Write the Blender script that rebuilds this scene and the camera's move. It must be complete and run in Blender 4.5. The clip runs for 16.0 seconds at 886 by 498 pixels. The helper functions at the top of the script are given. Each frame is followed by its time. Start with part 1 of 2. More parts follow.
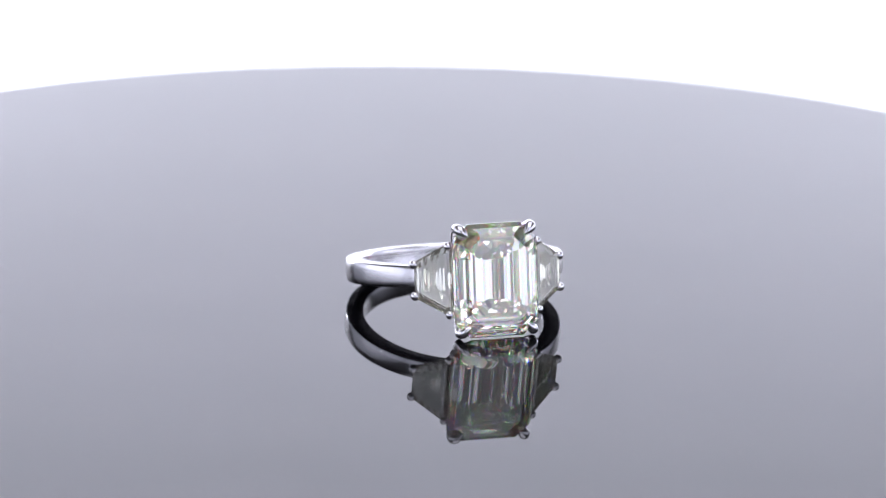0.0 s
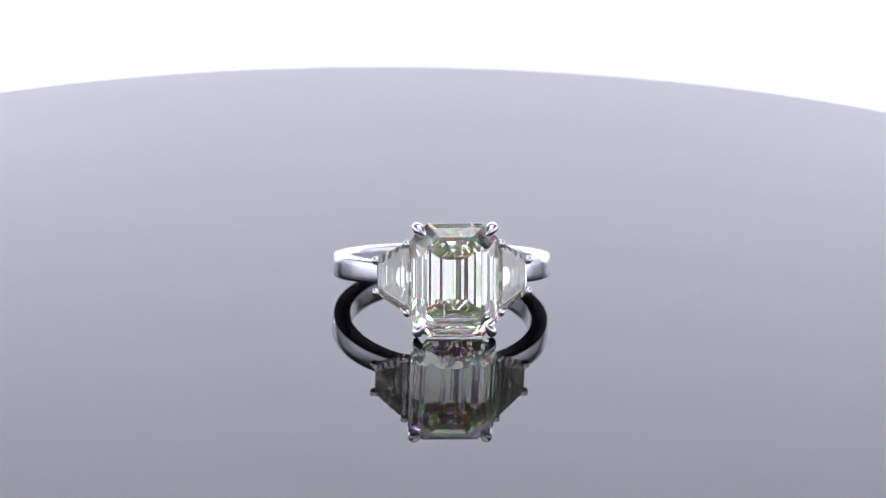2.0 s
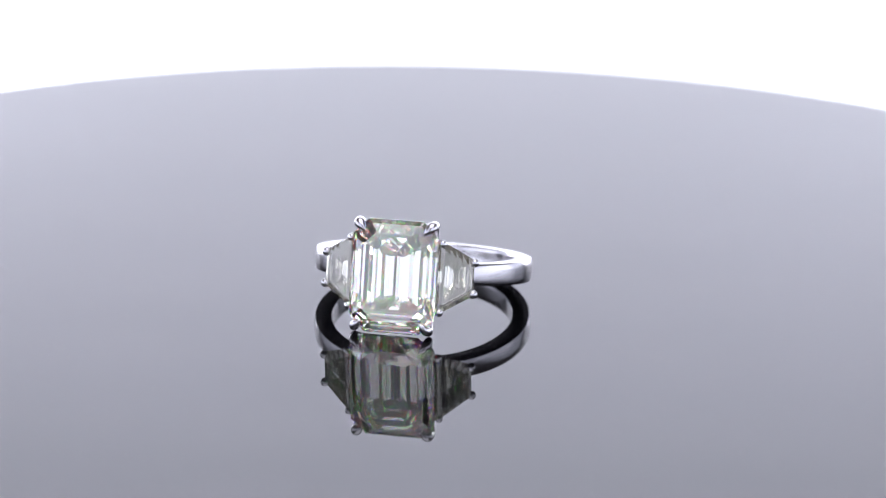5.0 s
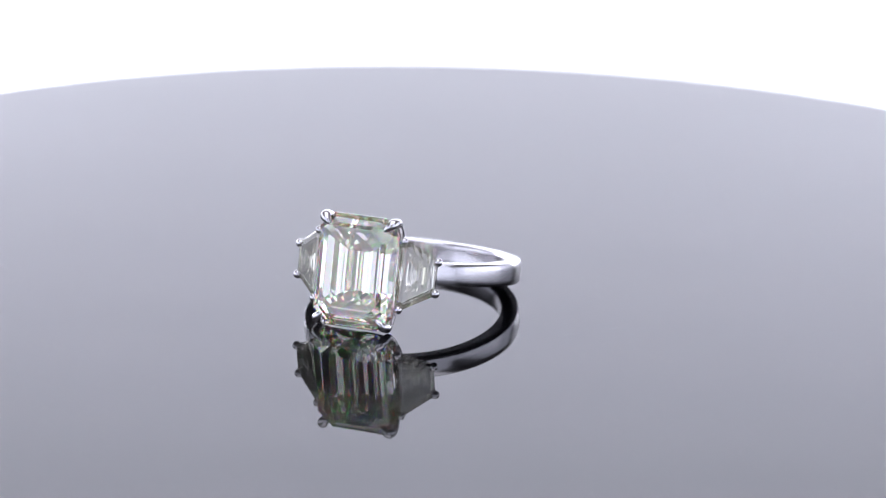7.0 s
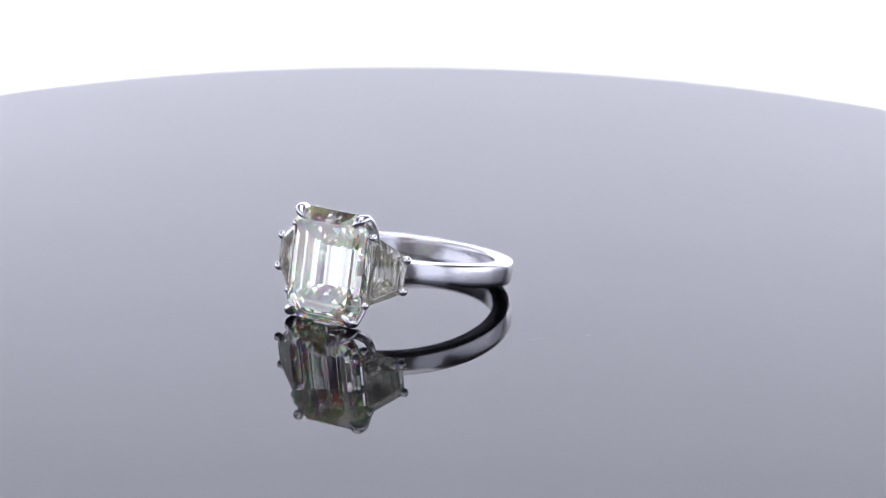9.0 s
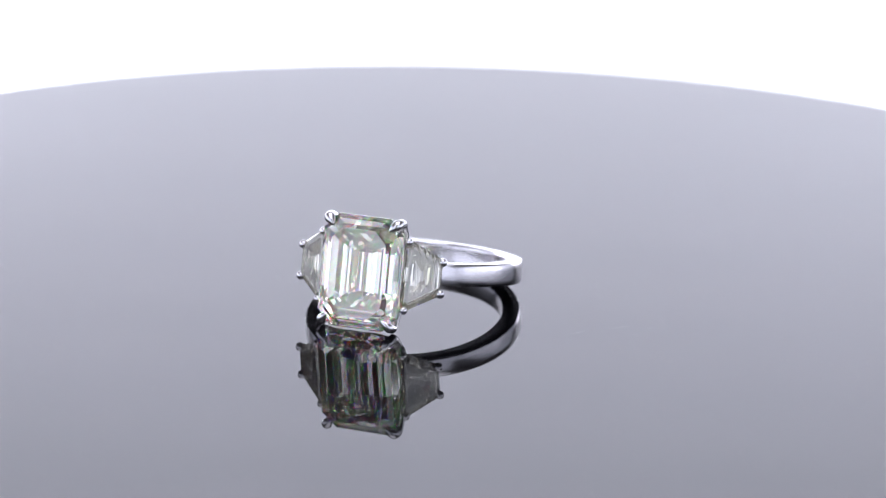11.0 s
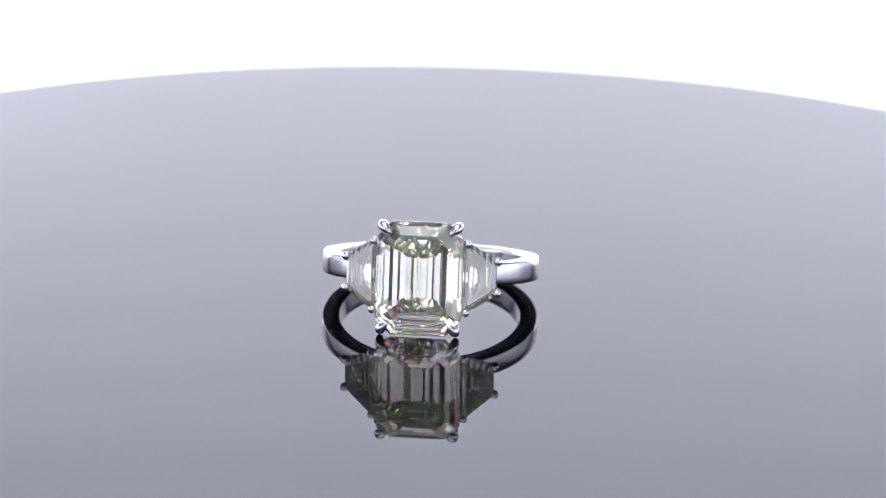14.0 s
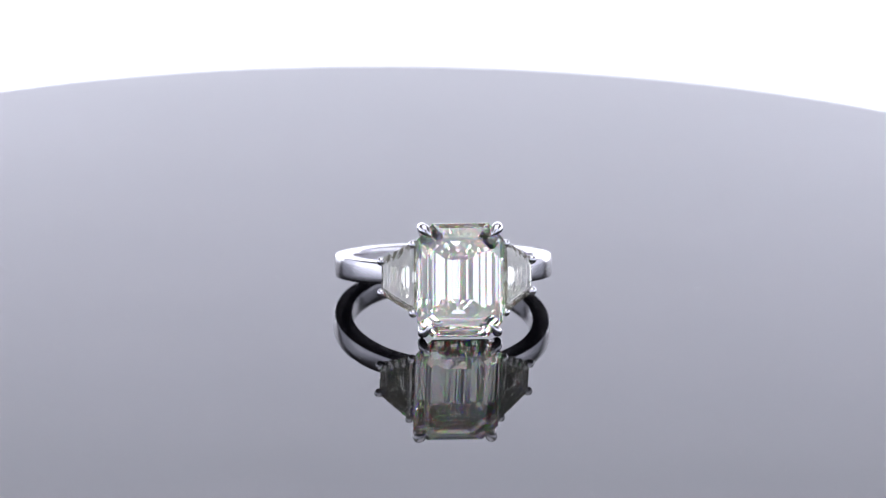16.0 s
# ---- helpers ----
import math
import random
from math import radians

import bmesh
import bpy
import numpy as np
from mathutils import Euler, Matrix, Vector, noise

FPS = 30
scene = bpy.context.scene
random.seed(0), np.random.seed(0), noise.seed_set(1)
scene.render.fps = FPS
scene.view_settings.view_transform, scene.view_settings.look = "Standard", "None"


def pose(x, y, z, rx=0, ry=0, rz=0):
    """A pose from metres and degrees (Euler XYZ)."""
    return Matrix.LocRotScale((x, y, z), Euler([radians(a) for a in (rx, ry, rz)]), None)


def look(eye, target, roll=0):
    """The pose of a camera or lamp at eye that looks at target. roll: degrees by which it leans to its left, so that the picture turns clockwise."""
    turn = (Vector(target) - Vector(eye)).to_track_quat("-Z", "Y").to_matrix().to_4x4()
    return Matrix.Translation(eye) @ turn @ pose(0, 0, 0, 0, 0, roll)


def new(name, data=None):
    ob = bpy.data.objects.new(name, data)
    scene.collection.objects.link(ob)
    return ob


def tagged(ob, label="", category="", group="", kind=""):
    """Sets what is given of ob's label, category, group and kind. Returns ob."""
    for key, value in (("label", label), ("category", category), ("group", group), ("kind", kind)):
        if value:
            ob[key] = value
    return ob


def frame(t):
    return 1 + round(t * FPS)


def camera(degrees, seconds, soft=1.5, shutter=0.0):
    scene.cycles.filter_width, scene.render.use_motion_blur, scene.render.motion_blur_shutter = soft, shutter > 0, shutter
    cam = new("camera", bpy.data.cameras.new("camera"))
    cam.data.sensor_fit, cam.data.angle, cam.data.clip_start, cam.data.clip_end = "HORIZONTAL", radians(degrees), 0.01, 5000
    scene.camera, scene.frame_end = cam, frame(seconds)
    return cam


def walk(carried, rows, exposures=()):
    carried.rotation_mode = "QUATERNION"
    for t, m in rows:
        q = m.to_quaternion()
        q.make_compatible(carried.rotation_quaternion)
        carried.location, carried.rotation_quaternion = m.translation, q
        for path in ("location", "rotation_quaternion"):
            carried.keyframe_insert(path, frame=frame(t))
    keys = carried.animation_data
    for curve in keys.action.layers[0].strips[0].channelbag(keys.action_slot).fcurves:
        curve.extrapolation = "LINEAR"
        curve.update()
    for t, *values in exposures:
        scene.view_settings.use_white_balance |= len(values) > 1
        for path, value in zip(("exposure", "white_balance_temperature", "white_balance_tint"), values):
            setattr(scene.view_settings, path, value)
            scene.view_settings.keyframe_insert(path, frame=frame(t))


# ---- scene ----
# Camera: a long lens on a stand, 0.42 m from the turning axis (the world's origin, on the platter's face).
cam = camera(11.5, 16.0, soft=1.0)
EYE = Vector((0.0, -0.4025, 0.1200))
YAW, PITCH, ROLL = radians(-0.09), radians(16.27), 1.34
AIM = EYE + Vector((math.sin(YAW) * math.cos(PITCH), math.cos(YAW) * math.cos(PITCH), -math.sin(PITCH)))
walk(cam, [(0, look(EYE, AIM, ROLL)), (16, look(EYE, AIM, ROLL))], exposures=[(0, 0.0), (16, 0.0)])
cam.data.dof.use_dof = True
cam.data.dof.focus_distance = 0.400
cam.data.dof.aperture_fstop = 36

# ---- world and light: a warm grey studio with a lit white paper sweep, added fill lights out of view in front, at the sides and above ----
MM = 0.001
# Light runs through many turns inside the stones.
scene.cycles.max_bounces = scene.cycles.glossy_bounces = scene.cycles.transmission_bounces = 24
world = bpy.data.worlds.new("world")
scene.world = world
world.use_nodes = True
world.node_tree.nodes["Background"].inputs[0].default_value = (0.05, 0.05, 0.055, 1)
world.node_tree.nodes["Background"].inputs[1].default_value = 1.0


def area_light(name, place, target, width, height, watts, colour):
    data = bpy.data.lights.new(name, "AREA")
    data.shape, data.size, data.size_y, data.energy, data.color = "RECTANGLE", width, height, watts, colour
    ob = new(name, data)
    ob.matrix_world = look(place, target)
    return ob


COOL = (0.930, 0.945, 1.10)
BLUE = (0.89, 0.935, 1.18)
# Added lamps out of view, low at both sides of the platter, light the paper sweep, turned away from the ring.
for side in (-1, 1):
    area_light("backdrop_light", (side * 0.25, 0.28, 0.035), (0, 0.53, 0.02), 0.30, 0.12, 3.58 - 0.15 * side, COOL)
    # Unseen area lights added to brighten the stones and the band.
    area_light("front_fill_light", (side * 0.24, -0.46, 0.18), (0, -0.02, 0.14), 0.30, 0.48, 0.54, BLUE)
    area_light("side_fill_light", (side * 0.50, -0.03, 0.10), (0, -0.03, 0.07), 0.96, 0.32, 0.95, BLUE)
# Another unseen fill, added overhead for the ends of the stones.
area_light("top_fill_light", (0, -0.20, 0.72), (0, -0.08, 0), 0.80, 0.90, 4.5, COOL)


# ---- materials ----
def material(name):
    m = bpy.data.materials.new(name)
    m.use_nodes = True
    nt = m.node_tree
    return m, nt, nt.nodes["Principled BSDF"]


def node(nt, kind, links=None, **values):
    n = nt.nodes.new(kind)
    for k, v in values.items():
        n.inputs[k.replace("_", " ")].default_value = v
    for k, v in (links or {}).items():
        nt.links.new(v, n.inputs[k])
    return n


def noise_bump(nt, bsdf, scale, distance, strength=0.3, detail=4):
    co = node(nt, "ShaderNodeTexCoord")
    nz = node(nt, "ShaderNodeTexNoise", {"Vector": co.outputs["Object"]}, Scale=scale, Detail=detail)
    b = node(nt, "ShaderNodeBump", {"Height": nz.outputs["Fac"]}, Strength=strength, Distance=distance)
    nt.links.new(b.outputs["Normal"], bsdf.inputs["Normal"])
    return nz


def make_metal():
    """Polished white gold: mirror bright, with fine polishing marks."""
    m, nt, b = material("polished_white_gold")
    b.inputs["Base Color"].default_value = (0.72, 0.705, 0.712, 1)
    b.inputs["Metallic"].default_value = 1.0
    co = node(nt, "ShaderNodeTexCoord")
    nz = node(nt, "ShaderNodeTexNoise", {"Vector": co.outputs["Object"]}, Scale=900.0, Detail=6.0)
    rg = node(nt, "ShaderNodeMapRange", {"Value": nz.outputs["Fac"]})
    rg.inputs["To Min"].default_value, rg.inputs["To Max"].default_value = 0.15, 0.24
    nt.links.new(rg.outputs["Result"], b.inputs["Roughness"])
    n2 = node(nt, "ShaderNodeTexNoise", {"Vector": co.outputs["Object"]}, Scale=260.0, Detail=3.0)
    bp = node(nt, "ShaderNodeBump", {"Height": n2.outputs["Fac"]}, Strength=0.08, Distance=0.00005)
    nt.links.new(bp.outputs["Normal"], b.inputs["Normal"])
    return m


def make_diamond(name, tint, fire=0.0):
    """Diamond: clear, faintly warm; fire: the share of the light that is split into colours."""
    m, nt, b = material(name)
    nt.nodes.remove(b)
    out = nt.nodes["Material Output"]
    plain = 1.0 - fire
    last = node(nt, "ShaderNodeBsdfGlass", Color=(tint[0] * plain, tint[1] * plain, tint[2] * plain, 1), Roughness=0.0, IOR=2.418).outputs[0]
    for colour, ior in (((fire, 0, 0, 1), 2.398), ((0, fire, 0, 1), 2.422), ((0, 0, fire, 1), 2.455)):
        if fire:
            g = node(nt, "ShaderNodeBsdfGlass", Color=colour, Roughness=0.0, IOR=ior)
            both = nt.nodes.new("ShaderNodeAddShader")
            nt.links.new(last, both.inputs[0])
            nt.links.new(g.outputs[0], both.inputs[1])
            last = both.outputs[0]
    nt.links.new(last, out.inputs["Surface"])
    return m


def make_acrylic():
    """Glossy black acrylic."""
    m, nt, b = material("glossy_black_acrylic")
    b.inputs["Base Color"].default_value = (0.0025, 0.0025, 0.0032, 1)
    b.inputs["IOR"].default_value = 1.42
    co = node(nt, "ShaderNodeTexCoord")
    nz = node(nt, "ShaderNodeTexNoise", {"Vector": co.outputs["Object"]}, Scale=60.0, Detail=5.0)
    rg = node(nt, "ShaderNodeMapRange", {"Value": nz.outputs["Fac"]})
    rg.inputs["To Min"].default_value, rg.inputs["To Max"].default_value = 0.012, 0.03
    nt.links.new(rg.outputs["Result"], b.inputs["Roughness"])
    return m


def make_plain(name, colour, rough, scale=300.0, bump=0.0002):
    m, nt, b = material(name)
    b.inputs["Base Color"].default_value = (*colour, 1)
    b.inputs["Roughness"].default_value = rough
    noise_bump(nt, b, scale, bump)
    return m


METAL = make_metal()
DIAMOND = make_diamond("clear_diamond", (1.0, 0.9975, 0.960))
DIAMOND_CROWN = make_diamond("clear_diamond_crown", (1.0, 0.9975, 0.960), 0.12)
ACRYLIC = make_acrylic()
SWEEP = make_plain("white_paper_sweep", (0.82, 0.82, 0.83), 0.9, 500.0, 0.0001)
CARD = make_plain("pale_card", (0.70, 0.70, 0.705), 0.9, 400.0, 0.0001)
TABLE = make_plain("dark_table_top", (0.06, 0.055, 0.05), 0.6, 80.0, 0.001)
WALL = make_plain("warm_grey_wall_paint", (0.26, 0.24, 0.235), 0.8, 60.0, 0.002)
RUBBER = make_plain("dark_grey_plastic", (0.03, 0.03, 0.033), 0.5)
LINT = make_plain("grey_lint", (0.36, 0.36, 0.38), 0.9, 4000.0, 0.00001)
MARK = make_plain("engraved_mark", (0.12, 0.115, 0.12), 0.5, 4000.0, 0.00001)


# ---- mesh helpers ----
def finish(name, bm, mat, smooth=False, bevel=0.0, segments=2):
    if bevel:
        edges = [e for e in bm.edges if len(e.link_faces) == 2 and e.calc_face_angle(0) > 0.5]
        bmesh.ops.bevel(bm, geom=edges, offset=bevel, segments=segments, affect="EDGES", profile=0.5)
    bmesh.ops.recalc_face_normals(bm, faces=bm.faces)
    me = bpy.data.meshes.new(name)
    bm.to_mesh(me)
    bm.free()
    me.materials.append(mat)
    for p in me.polygons:
        p.use_smooth = smooth
    return new(name, me)


def part(name, bm, mat, parent, label="", smooth=False, bevel=0.0, segments=2):
    ob = finish(name, bm, mat, smooth, bevel, segments)
    ob.parent = parent
    return tagged(ob, label)


def layers(bm, rings, cap_start=True, cap_end=True):
    """Skins a row of closed outlines with the same number of points."""
    vs = [[bm.verts.new(p) for p in r] for r in rings]
    n = len(vs[0])
    for a, b in zip(vs, vs[1:]):
        for i in range(n):
            bm.faces.new((a[i], a[(i + 1) % n], b[(i + 1) % n], b[i]))
    if cap_start:
        bm.faces.new(vs[0][::-1])
    if cap_end:
        bm.faces.new(vs[-1])
    return bm


def tube(path, radii, sides=12, flat=1.0):
    """A round bar along a path of points, with a radius at each point and rounded ends."""
    bm = bmesh.new()
    pts = [Vector(p) for p in path]
    rings = []
    up = Vector((0.31, 0.17, 0.93))
    for i, p in enumerate(pts):
        d = (pts[min(i + 1, len(pts) - 1)] - pts[max(i - 1, 0)]).normalized()
        a = d.cross(up).normalized()
        b = d.cross(a)
        rings.append([p + radii[i] * (math.cos(k * 2 * math.pi / sides) * a + flat * math.sin(k * 2 * math.pi / sides) * b) for k in range(sides)])
    return layers(bm, rings)


def box(bm, lo, hi):
    lo, hi = Vector(lo), Vector(hi)
    m = Matrix.Translation((lo + hi) / 2) @ Matrix.Diagonal((*(hi - lo), 1))
    bmesh.ops.create_cube(bm, size=1, matrix=m)
    return bm


def spline(pts, n):
    """Points along a smooth curve through pts (Catmull-Rom)."""
    pts = [Vector(p) for p in pts]
    full = [2 * pts[0] - pts[1], *pts, 2 * pts[-1] - pts[-2]]
    out = []
    for i in range(1, len(full) - 2):
        p0, p1, p2, p3 = full[i - 1:i + 3]
        for k in range(n):
            t = k / n
            out.append(0.5 * (2 * p1 + (p2 - p0) * t + (2 * p0 - 5 * p1 + 4 * p2 - p3) * t * t + (3 * p1 - p0 - 3 * p2 + p3) * t ** 3))
    return out + [pts[-1]]


def corner_rect(left, right, low, high, cut, n, place):
    """An oblong with cut corners, reaching so far to its four sides, at height n on the stone's axis."""
    a, b, c, d = cut
    pts = [(right - a, -low), (right, -low + a), (right, high - b), (right - b, high), (-left + c, high), (-left, high - c), (-left, -low + d), (-left + d, -low)]
    return [place(u, v, n) for u, v in pts]


# ---- the setting: sweep and studio ----
def build_studio():
    # Sweep: floor under the turntable, curving up into the back wall.
    prof = [(-0.09, -0.06)]
    for k in range(33):
        a = radians(90 * k / 32)
        prof.append((0.10 + 0.45 * math.sin(a), 0.39 - 0.45 * math.cos(a)))
    prof.append((0.55, 0.66))
    bm = bmesh.new()
    outer = [(y + 0.004 * (1 if z > -0.055 else 0), z - 0.004 * (1 if z < 0.3 else 0)) for y, z in prof]
    loop = prof + outer[::-1]
    layers(bm, [[(x, y, z) for y, z in loop] for x in (-0.45, 0.45)])
    ob = finish("backdrop", bm, SWEEP, smooth=False)
    tagged(ob, "seamless white paper photo backdrop, overexposed", "backdrop", kind="structure")
    # Pale reflector cards at the sides, added out of view to brighten the ring.
    for x in (-0.575, 0.555):
        tagged(finish("wall", box(bmesh.new(), (x, -0.42, -0.068), (x + 0.02, 0.16, 0.22)), CARD), "unseen pale reflector card added at the side", "wall", kind="structure")
    # The room round it.
    for name, lo, hi in (("wall_west", (-1.33, -1.3, -0.07), (-1.3, 1.1, 1.4)), ("wall_east", (1.3, -1.3, -0.07), (1.33, 1.1, 1.4)),
                         ("wall_south", (-1.33, -1.33, -0.07), (1.33, -1.3, 1.4)), ("wall_north", (-1.33, 1.1, -0.07), (1.33, 1.13, 1.4))):
        tagged(finish(name, box(bmesh.new(), lo, hi), WALL), "plain warm grey studio wall", "wall", kind="structure")
    tagged(finish("floor", box(bmesh.new(), (-1.33, -1.33, -0.1), (1.33, 1.13, -0.07)), TABLE), "plain dark work surface", "floor", kind="structure")
    tagged(finish("ceiling", box(bmesh.new(), (-1.33, -1.33, 1.4), (1.33, 1.13, 1.43)), WALL), "plain warm grey studio ceiling", "ceiling", kind="structure")


build_studio()

# ---- the turntable ----
DISC_R, DISC_C = 0.0825, (-0.0004, 0.0021)
FACE = -0.22 * MM


def build_turntable():
    base = new("turntable")
    tagged(base, "round turntable with a glossy black acrylic platter", "turntable")
    r, n = DISC_R, 256
    prof = [(r, FACE), (r + 0.0001, FACE - 0.0001), (r + 0.00015, FACE - 0.0003), (r + 0.00015, -0.0043), (r - 0.0004, -0.0048), (r - 0.001, -0.005)]
    bm = bmesh.new()
    layers(bm, [[(DISC_C[0] + q * math.cos(2 * math.pi * k / n), DISC_C[1] + q * math.sin(2 * math.pi * k / n), z) for k in range(n)] for q, z in prof])
    platter = part("platter", bm, ACRYLIC, base, "glossy black acrylic disc")
    bm = bmesh.new()
    prof = [(0.052, -0.005), (0.055, -0.008), (0.058, -0.03), (0.062, -0.056), (0.062, -0.06)]
    layers(bm, [[(q * math.cos(2 * math.pi * k / 96), q * math.sin(2 * math.pi * k / 96), z) for k in range(96)] for q, z in prof])
    part("foot", bm, RUBBER, base, "dark grey plastic foot", smooth=True)
    return base


turntable = build_turntable()

# ---- the ring ----
# In the ring's own space the finger hole runs along z and the head points along -y.
R_OUT, R_IN, HALF_W = 10.2 * MM, 8.5 * MM, 1.08 * MM


def build_shank(ring):
    """The band: flat sides, softly domed outside, a little narrower towards the head."""
    n, bm, rings = 192, bmesh.new(), []
    for k in range(n):
        a = 2 * math.pi * k / n
        c, s = math.cos(a), math.sin(a)
        near = max(0.0, -s)
        w = HALF_W * (1 - 0.10 * near ** 2)
        ro = R_OUT - 0.1 * MM * near ** 2
        # Under the head the band is cut down to clear the centre stone.
        k2 = min(max((near - 0.955) / 0.033, 0.0), 1.0)
        ro -= 1.22 * MM * k2 * k2 * (3 - 2 * k2)
        sec = []
        for u, z in ((R_IN - 0.01 * MM, -0.45), (R_IN, -0.82), (R_IN + 0.04 * MM, -0.95), (R_IN + 0.13 * MM, -1.0), (ro - 0.22 * MM, -1.0), (ro - 0.12 * MM, -0.96), (ro - 0.04 * MM, -0.82), (ro, -0.4), (ro + 0.015 * MM, 0.0),
                     (ro, 0.4), (ro - 0.04 * MM, 0.82), (ro - 0.12 * MM, 0.96), (ro - 0.22 * MM, 1.0), (R_IN + 0.13 * MM, 1.0), (R_IN + 0.04 * MM, 0.95), (R_IN, 0.82), (R_IN - 0.01 * MM, 0.45), (R_IN - 0.012 * MM, 0.0)):
            sec.append((u * c, u * s, z * w))
        rings.append(sec)
    layers(bm, rings + [rings[0]], False, False)
    bmesh.ops.remove_doubles(bm, verts=bm.verts, dist=1e-7)
    shank = part("shank", bm, METAL, ring, "polished white gold band", smooth=True)
    # Engraved marks on the inside, not legible: plain bars.
    for k, (wide, tall) in enumerate(((0.10, 0.45), (0.28, 0.45), (0.26, 0.42))):
        a = radians(47 - 2.6 * k)
        bm = bmesh.new()
        u = R_IN - 0.006 * MM
        m = Matrix.Translation((u * math.cos(a), u * math.sin(a), 0.55 * MM)) @ Matrix.Rotation(a, 4, "Z")
        bmesh.ops.create_cube(bm, size=1, matrix=m @ Matrix.Diagonal((0.03 * MM, wide * MM, tall * MM, 1)))
        part("engraved_mark", bm, MARK, shank, "engraved hallmark inside the band")
    return shank


# Centre stone: half sizes at the girdle and the heights on its axis, measured from the ring's centre.
GW, GH, CUT = 3.96 * MM, 5.21 * MM, 1.42 * MM
GIRDLE = 13.05 * MM


def front(u, v, n):
    """A point on the head: u across, v along the finger, n outwards."""
    return (u, -n, v)


def cut_stone(name, rings, crown, parent, label, mat=None):
    """A step-cut stone from its outlines; the first steps and the table are the crown."""
    stone = part(name, layers(bmesh.new(), rings), DIAMOND, parent, label)
    stone.data.materials.append(mat or DIAMOND_CROWN)
    sides = len(rings[0])
    table = sides * (len(rings) - 1)
    for p in stone.data.polygons:
        p.material_index = 1 if p.index < sides * crown or p.index == table else 0
    return stone


def build_centre_stone(parent):
    g = GIRDLE
    # Steps from the table down to the keel: inset from the girdle, height.
    steps = [(1.30, 1.17), (0.88, 0.98), (0.43, 0.64), (0.0, 0.10), (0.0, -0.10), (0.88, -1.19), (1.52, -1.89), (2.14, -2.50), (2.72, -3.02), (3.32, -3.51), (3.95, -3.96)]
    # Hand cut: each side's steps differ a little from the others.
    rng = random.Random(11)
    rings = []
    for k, (inset, h) in enumerate(steps):
        q = inset * MM
        off = [rng.uniform(-0.07, 0.07) * MM if k not in (3, 4, len(steps) - 1) else 0.0 for side in range(4)]
        hw, hh = GW - q, GH - q * (0.9 if h > 0 else 0.86)
        cut = [min(max(CUT - 0.24 * q, 0.006 * MM) * (rng.uniform(0.86, 1.18) if inset else 1.0), hw * 0.84) for side in range(4)]
        rings.append(corner_rect(hw + off[0], hw + off[1], hh + off[2], hh + off[3], cut, g + h * MM, lambda u, v, n: front(u, v - 0.16 * MM, n)))
    return cut_stone("centre_diamond", rings, 3, parent, "large step-cut emerald-shaped clear diamond")


def build_head(ring):
    head = part("basket", tube(spline([(-2.7 * MM, -9.6 * MM, 2.4 * MM), (0, -9.35 * MM, 2.9 * MM), (2.7 * MM, -9.6 * MM, 2.4 * MM), (3.0 * MM, -9.7 * MM, 0), (2.7 * MM, -9.6 * MM, -2.4 * MM), (0, -9.35 * MM, -2.9 * MM), (-2.7 * MM, -9.6 * MM, -2.4 * MM), (-3.0 * MM, -9.7 * MM, 0), (-2.7 * MM, -9.6 * MM, 2.4 * MM)], 6), [0.42 * MM] * 49), METAL, ring, "white gold basket of the centre stone", smooth=True)
    build_centre_stone(head)
    # Upper gallery rail, following the girdle from below.
    for sv in (-1, 1):
        path = spline([(-3.1 * MM, -11.2 * MM, sv * 3.7 * MM), (0, -11.2 * MM, sv * 3.7 * MM), (3.1 * MM, -11.2 * MM, sv * 3.7 * MM)], 8)
        part("gallery_rail", tube(path, [0.26 * MM] * len(path)), METAL, head, smooth=True)
    # Four claws: from the basket up past the girdle's cut corners, bent over the crown.
    for su in (-1, 1):
        for sv in (-1, 1):
            low = 0.29 * MM if sv < 0 else 0.0
            path = spline([(su * 2.5 * MM, -9.3 * MM, sv * 2.3 * MM), (su * 3.05 * MM, -10.9 * MM, sv * 3.7 * MM), (su * 3.44 * MM, -12.5 * MM, sv * 4.60 * MM - low), (su * 3.44 * MM, -13.15 * MM, sv * 4.66 * MM - low),
                           (su * 3.26 * MM, -13.55 * MM, sv * 4.46 * MM - low), (su * 2.72 * MM, -13.92 * MM, sv * 3.92 * MM - low)], 5)
            rad = [0.5, 0.5, 0.49, 0.48, 0.47, 0.46, 0.45, 0.44, 0.44, 0.44, 0.45, 0.46, 0.46, 0.47, 0.48, 0.49, 0.51, 0.53, 0.54, 0.53, 0.51, 0.47, 0.41, 0.33, 0.22, 0.07]
            part("claw", tube(path, [r * MM * (0.86 if sv < 0 else 1.0) for r in rad], 14), METAL, head, "polished claw prong", smooth=True)
    return head


# Side stones: trapezoids between the outer pair and the inner pair of beads, leaning back along the band.
OUT_P, IN_P = Vector((6.93 * MM, -10.54 * MM, 0)), Vector((4.21 * MM, -12.49 * MM, 0))


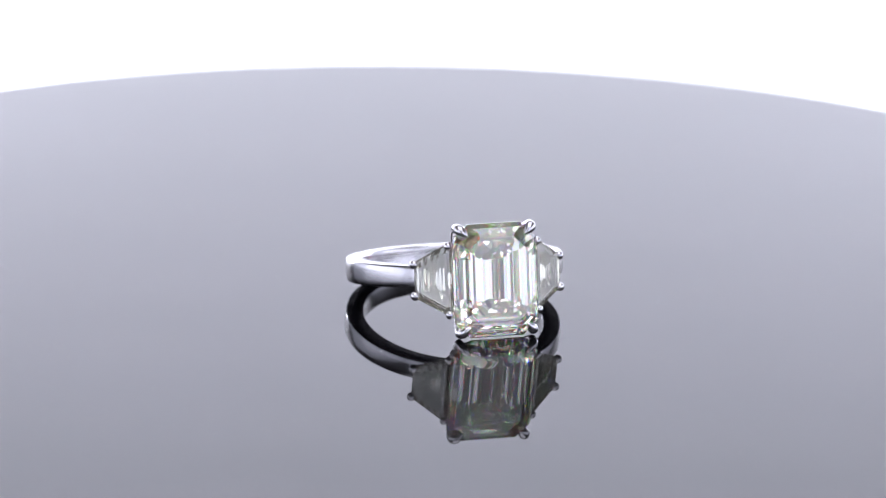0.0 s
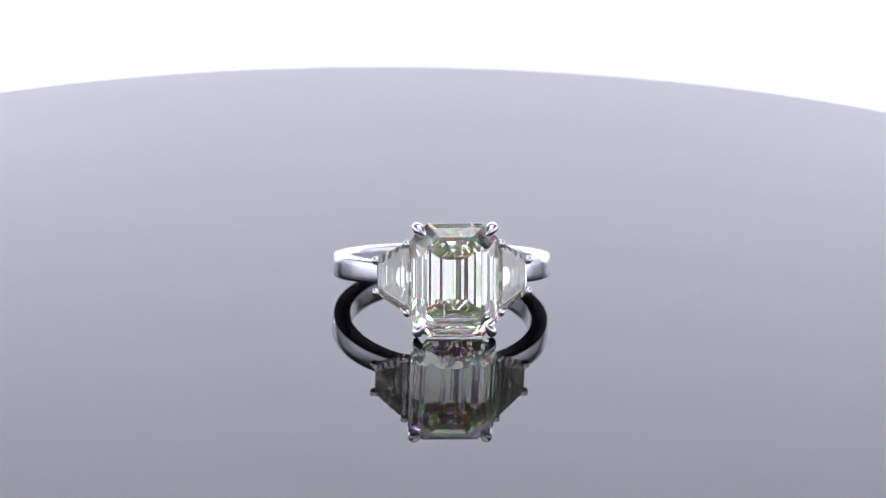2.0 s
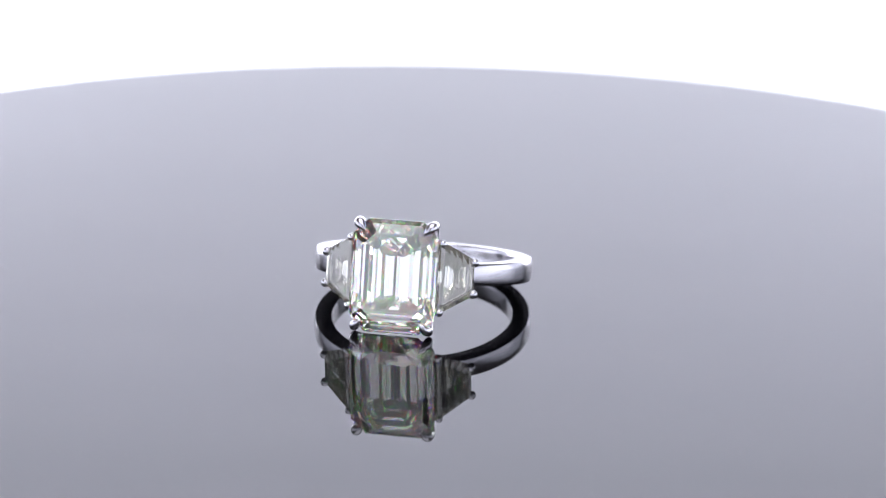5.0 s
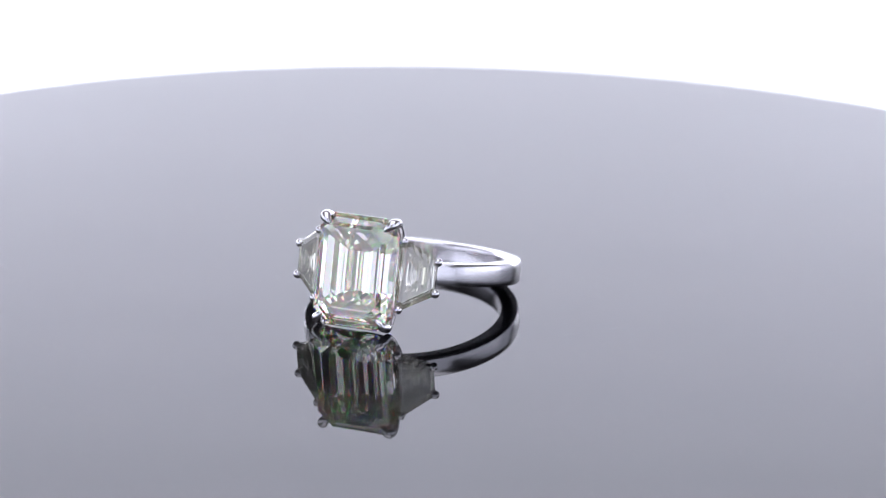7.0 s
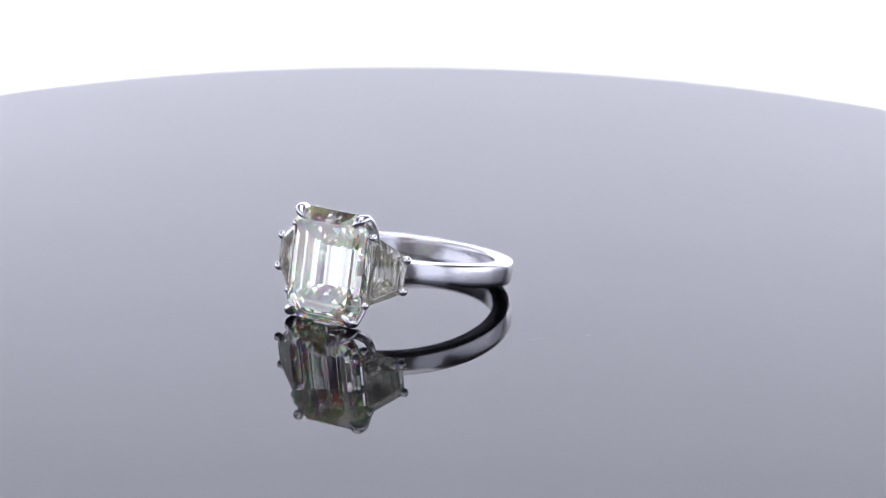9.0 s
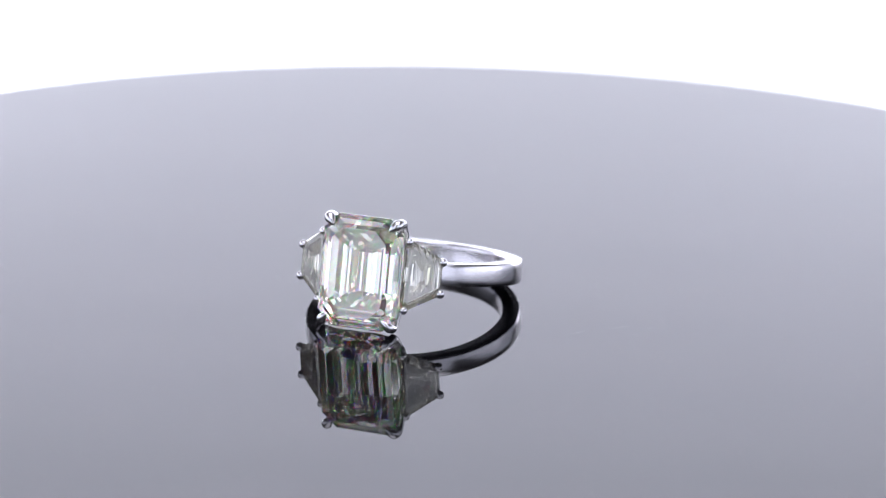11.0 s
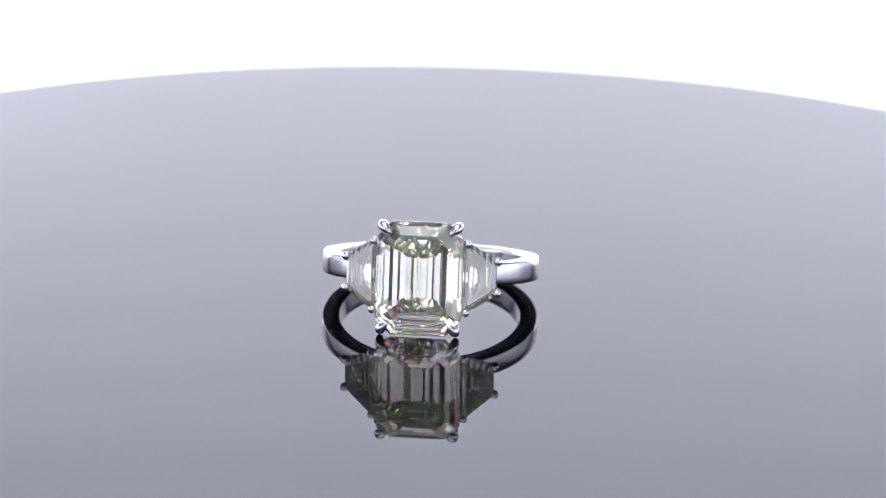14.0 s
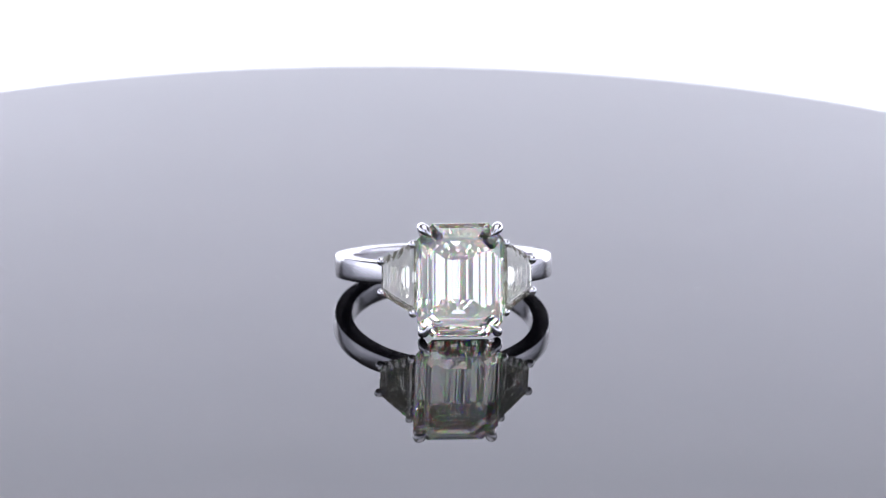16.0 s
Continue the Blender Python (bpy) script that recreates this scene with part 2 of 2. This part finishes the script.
def build_side(ring, s):
    along = (OUT_P - IN_P).normalized()
    along.x *= s
    outn = Vector((s * along.y, -s * along.x, 0))
    mid = (OUT_P + IN_P) / 2
    mid.x *= s

    def put(a, v, n):
        p = mid + along * a + outn * n
        return (p.x, p.y, v)

    def outline(inset, n, zig=0.0, steep=1.1):
        la, lb, ha, hb = -1.98 * MM + inset, 1.74 * MM - inset, 3.46 * MM, 1.74 * MM
        slope = (ha - hb) / (3.72 * MM)
        fa = ha - slope * inset - inset * steep
        fb = hb + slope * inset - inset * steep
        k = 0.16 * MM
        # The slanted sides are broken into small brilliant facets, in and out in turn.
        cut = [(la + k + (lb - la - 2 * k) * j / 9, fa + (fb - fa) * j / 9 + (0.0 if j in (0, 9) else zig if j % 2 else -zig)) for j in range(10)]
        pts = [(la, -fa + k)] + [(a, -v) for a, v in cut] + [(lb, -fb + k), (lb, fb - k)] + cut[::-1] + [(la, fa - k)]
        return [put(a, v, n) for a, v in pts]

    # A hollow tapered wall that holds the stone and runs down into the shoulder of the band.
    def wall(scale, n):
        return [tuple(Vector(put(0, 0, n)).lerp(Vector(p), scale)) for p in outline(0.58 * MM, n)]

    rings = [wall(0.86, -0.85 * MM), wall(0.98, -0.72 * MM), wall(1.0, -0.80 * MM), wall(0.94, -1.2 * MM), wall(0.80, -1.8 * MM), wall(0.62, -2.5 * MM), wall(0.50, -2.5 * MM), wall(0.70, -1.7 * MM)]
    bm = layers(bmesh.new(), rings + [rings[0]], False, False)
    bmesh.ops.remove_doubles(bm, verts=bm.verts, dist=1e-7)
    seat = part("side_setting", bm, METAL, ring, "white gold gallery under a side stone", smooth=True)
    up = -0.14 * MM
    steps = [(0.36, 0.40, 0.05), (0.19, 0.26, -0.13), (0.0, 0.02, 0), (0.0, -0.06, 0), (0.30, -0.47, 0.18), (0.66, -0.86, -0.18), (1.04, -1.19, 0.16), (1.44, -1.48, -0.12), (1.82, -1.71, 0)]
    cut_stone("side_diamond", [outline(i * MM, h * MM + up, z * MM, 2.3 if h > 0 else 1.1) for i, h, z in steps], 2, seat, "clear trapezoid step-cut side diamond", DIAMOND)
    for a, v, r in ((1.68, 1.44, 0.42), (1.68, -1.50, 0.42), (-1.68, 3.14, 0.40), (-1.68, -3.22, 0.40)):
        q = 0.05 * MM
        bm = tube([put(a * 0.84 * MM, v * 0.84 * MM, -1.1 * MM), put(a * 0.92 * MM, v * 0.92 * MM, -0.6 * MM), put(a * 0.98 * MM, v * 0.98 * MM, q)], [0.14 * MM, 0.18 * MM, 0.22 * MM], 12)
        bmesh.ops.create_uvsphere(bm, u_segments=20, v_segments=12, radius=r * MM, matrix=Matrix.Translation(put(a * 0.99 * MM, v * 0.99 * MM, q)))
        part("bead_prong", bm, METAL, seat, "round polished bead prong", smooth=True)
    return seat


def build_ring():
    ring = new("diamond_ring")
    tagged(ring, "white gold three-stone diamond ring lying on a black platter", "ring")
    build_shank(ring)
    build_head(ring)
    for s in (-1, 1):
        build_side(ring, s)
    return ring


diamond_ring = build_ring()
RING_AT = pose(-1.28 * MM, -5.73 * MM, 2.74 * MM) @ Matrix.Rotation(radians(-10.8), 4, "X") @ Matrix.Rotation(radians(-0.14), 4, "Y")


# ---- lint on the platter ----
LINT_ROWS = [(16.56, -12.57, 2.75, 34.0, 0.004), (19.45, -9.03, 2.63, 42.0, 0.003), (22.44, -9.54, 0.43, 14.0, 0.004), (22.44, -7.38, 0.93, 27.0, 0.004), (23.46, -5.28, 1.7, 83.0, 0.004), (-11.45, -35.68, 0.71, 38.0, 0.004), (0.62, -13.38, 0.8, -4.0, 0.004), (13.93, -12.26, 0.88, -6.0, 0.004), (22.12, -9.65, 0.78, 31.0, 0.004), (24.1, -7.73, 0.76, 45.0, 0.004)]


def build_lint(x, y, length, turn, thick):
    """A fine curled fibre lying on the platter; x, y and length in millimetres."""
    rng = random.Random(int(x * 100 + y * 7))
    pts, a = [Vector((0, 0, 0))], 0.0
    for k in range(8):
        a += rng.uniform(-0.35, 0.35)
        pts.append(pts[-1] + Vector((math.cos(a), math.sin(a), 0)) * length * MM / 8)
    pts = [p + Vector((0, 0, FACE + thick * MM)) for p in pts]
    ob = finish("lint_fibre", tube(spline(pts, 3), [thick * MM] * 25, 6), LINT, smooth=True)
    tagged(ob, "tiny grey lint fibre lying on the black platter", "lint", "lint on the platter")
    return ob, pose(x * MM, y * MM, 0, 0, 0, turn)


LINTS = [build_lint(*row) for row in LINT_ROWS]


# ---- what turns ----
def turn_at(t):
    """Degrees of the platter at t: a steady turn one way, a short stop, and the same back."""
    stop, rate = 8.87, 5.75
    d = abs(t - stop)
    ease = 0.25
    far = 17.07 - rate * stop
    return far + rate * (d * d / (2 * ease) + ease / 2 if d < ease else d)


def motions():
    times = [k * 0.5 for k in range(33)] + [8.62, 8.75, 8.87, 9.12, 9.25]
    rows = [(t, Matrix.Rotation(radians(turn_at(t)), 4, "Z")) for t in sorted(times)]
    walk(turntable, rows)
    walk(diamond_ring, [(t, m @ RING_AT) for t, m in rows])
    for ob, at in LINTS:
        walk(ob, [(t, m @ at) for t, m in rows])


motions()
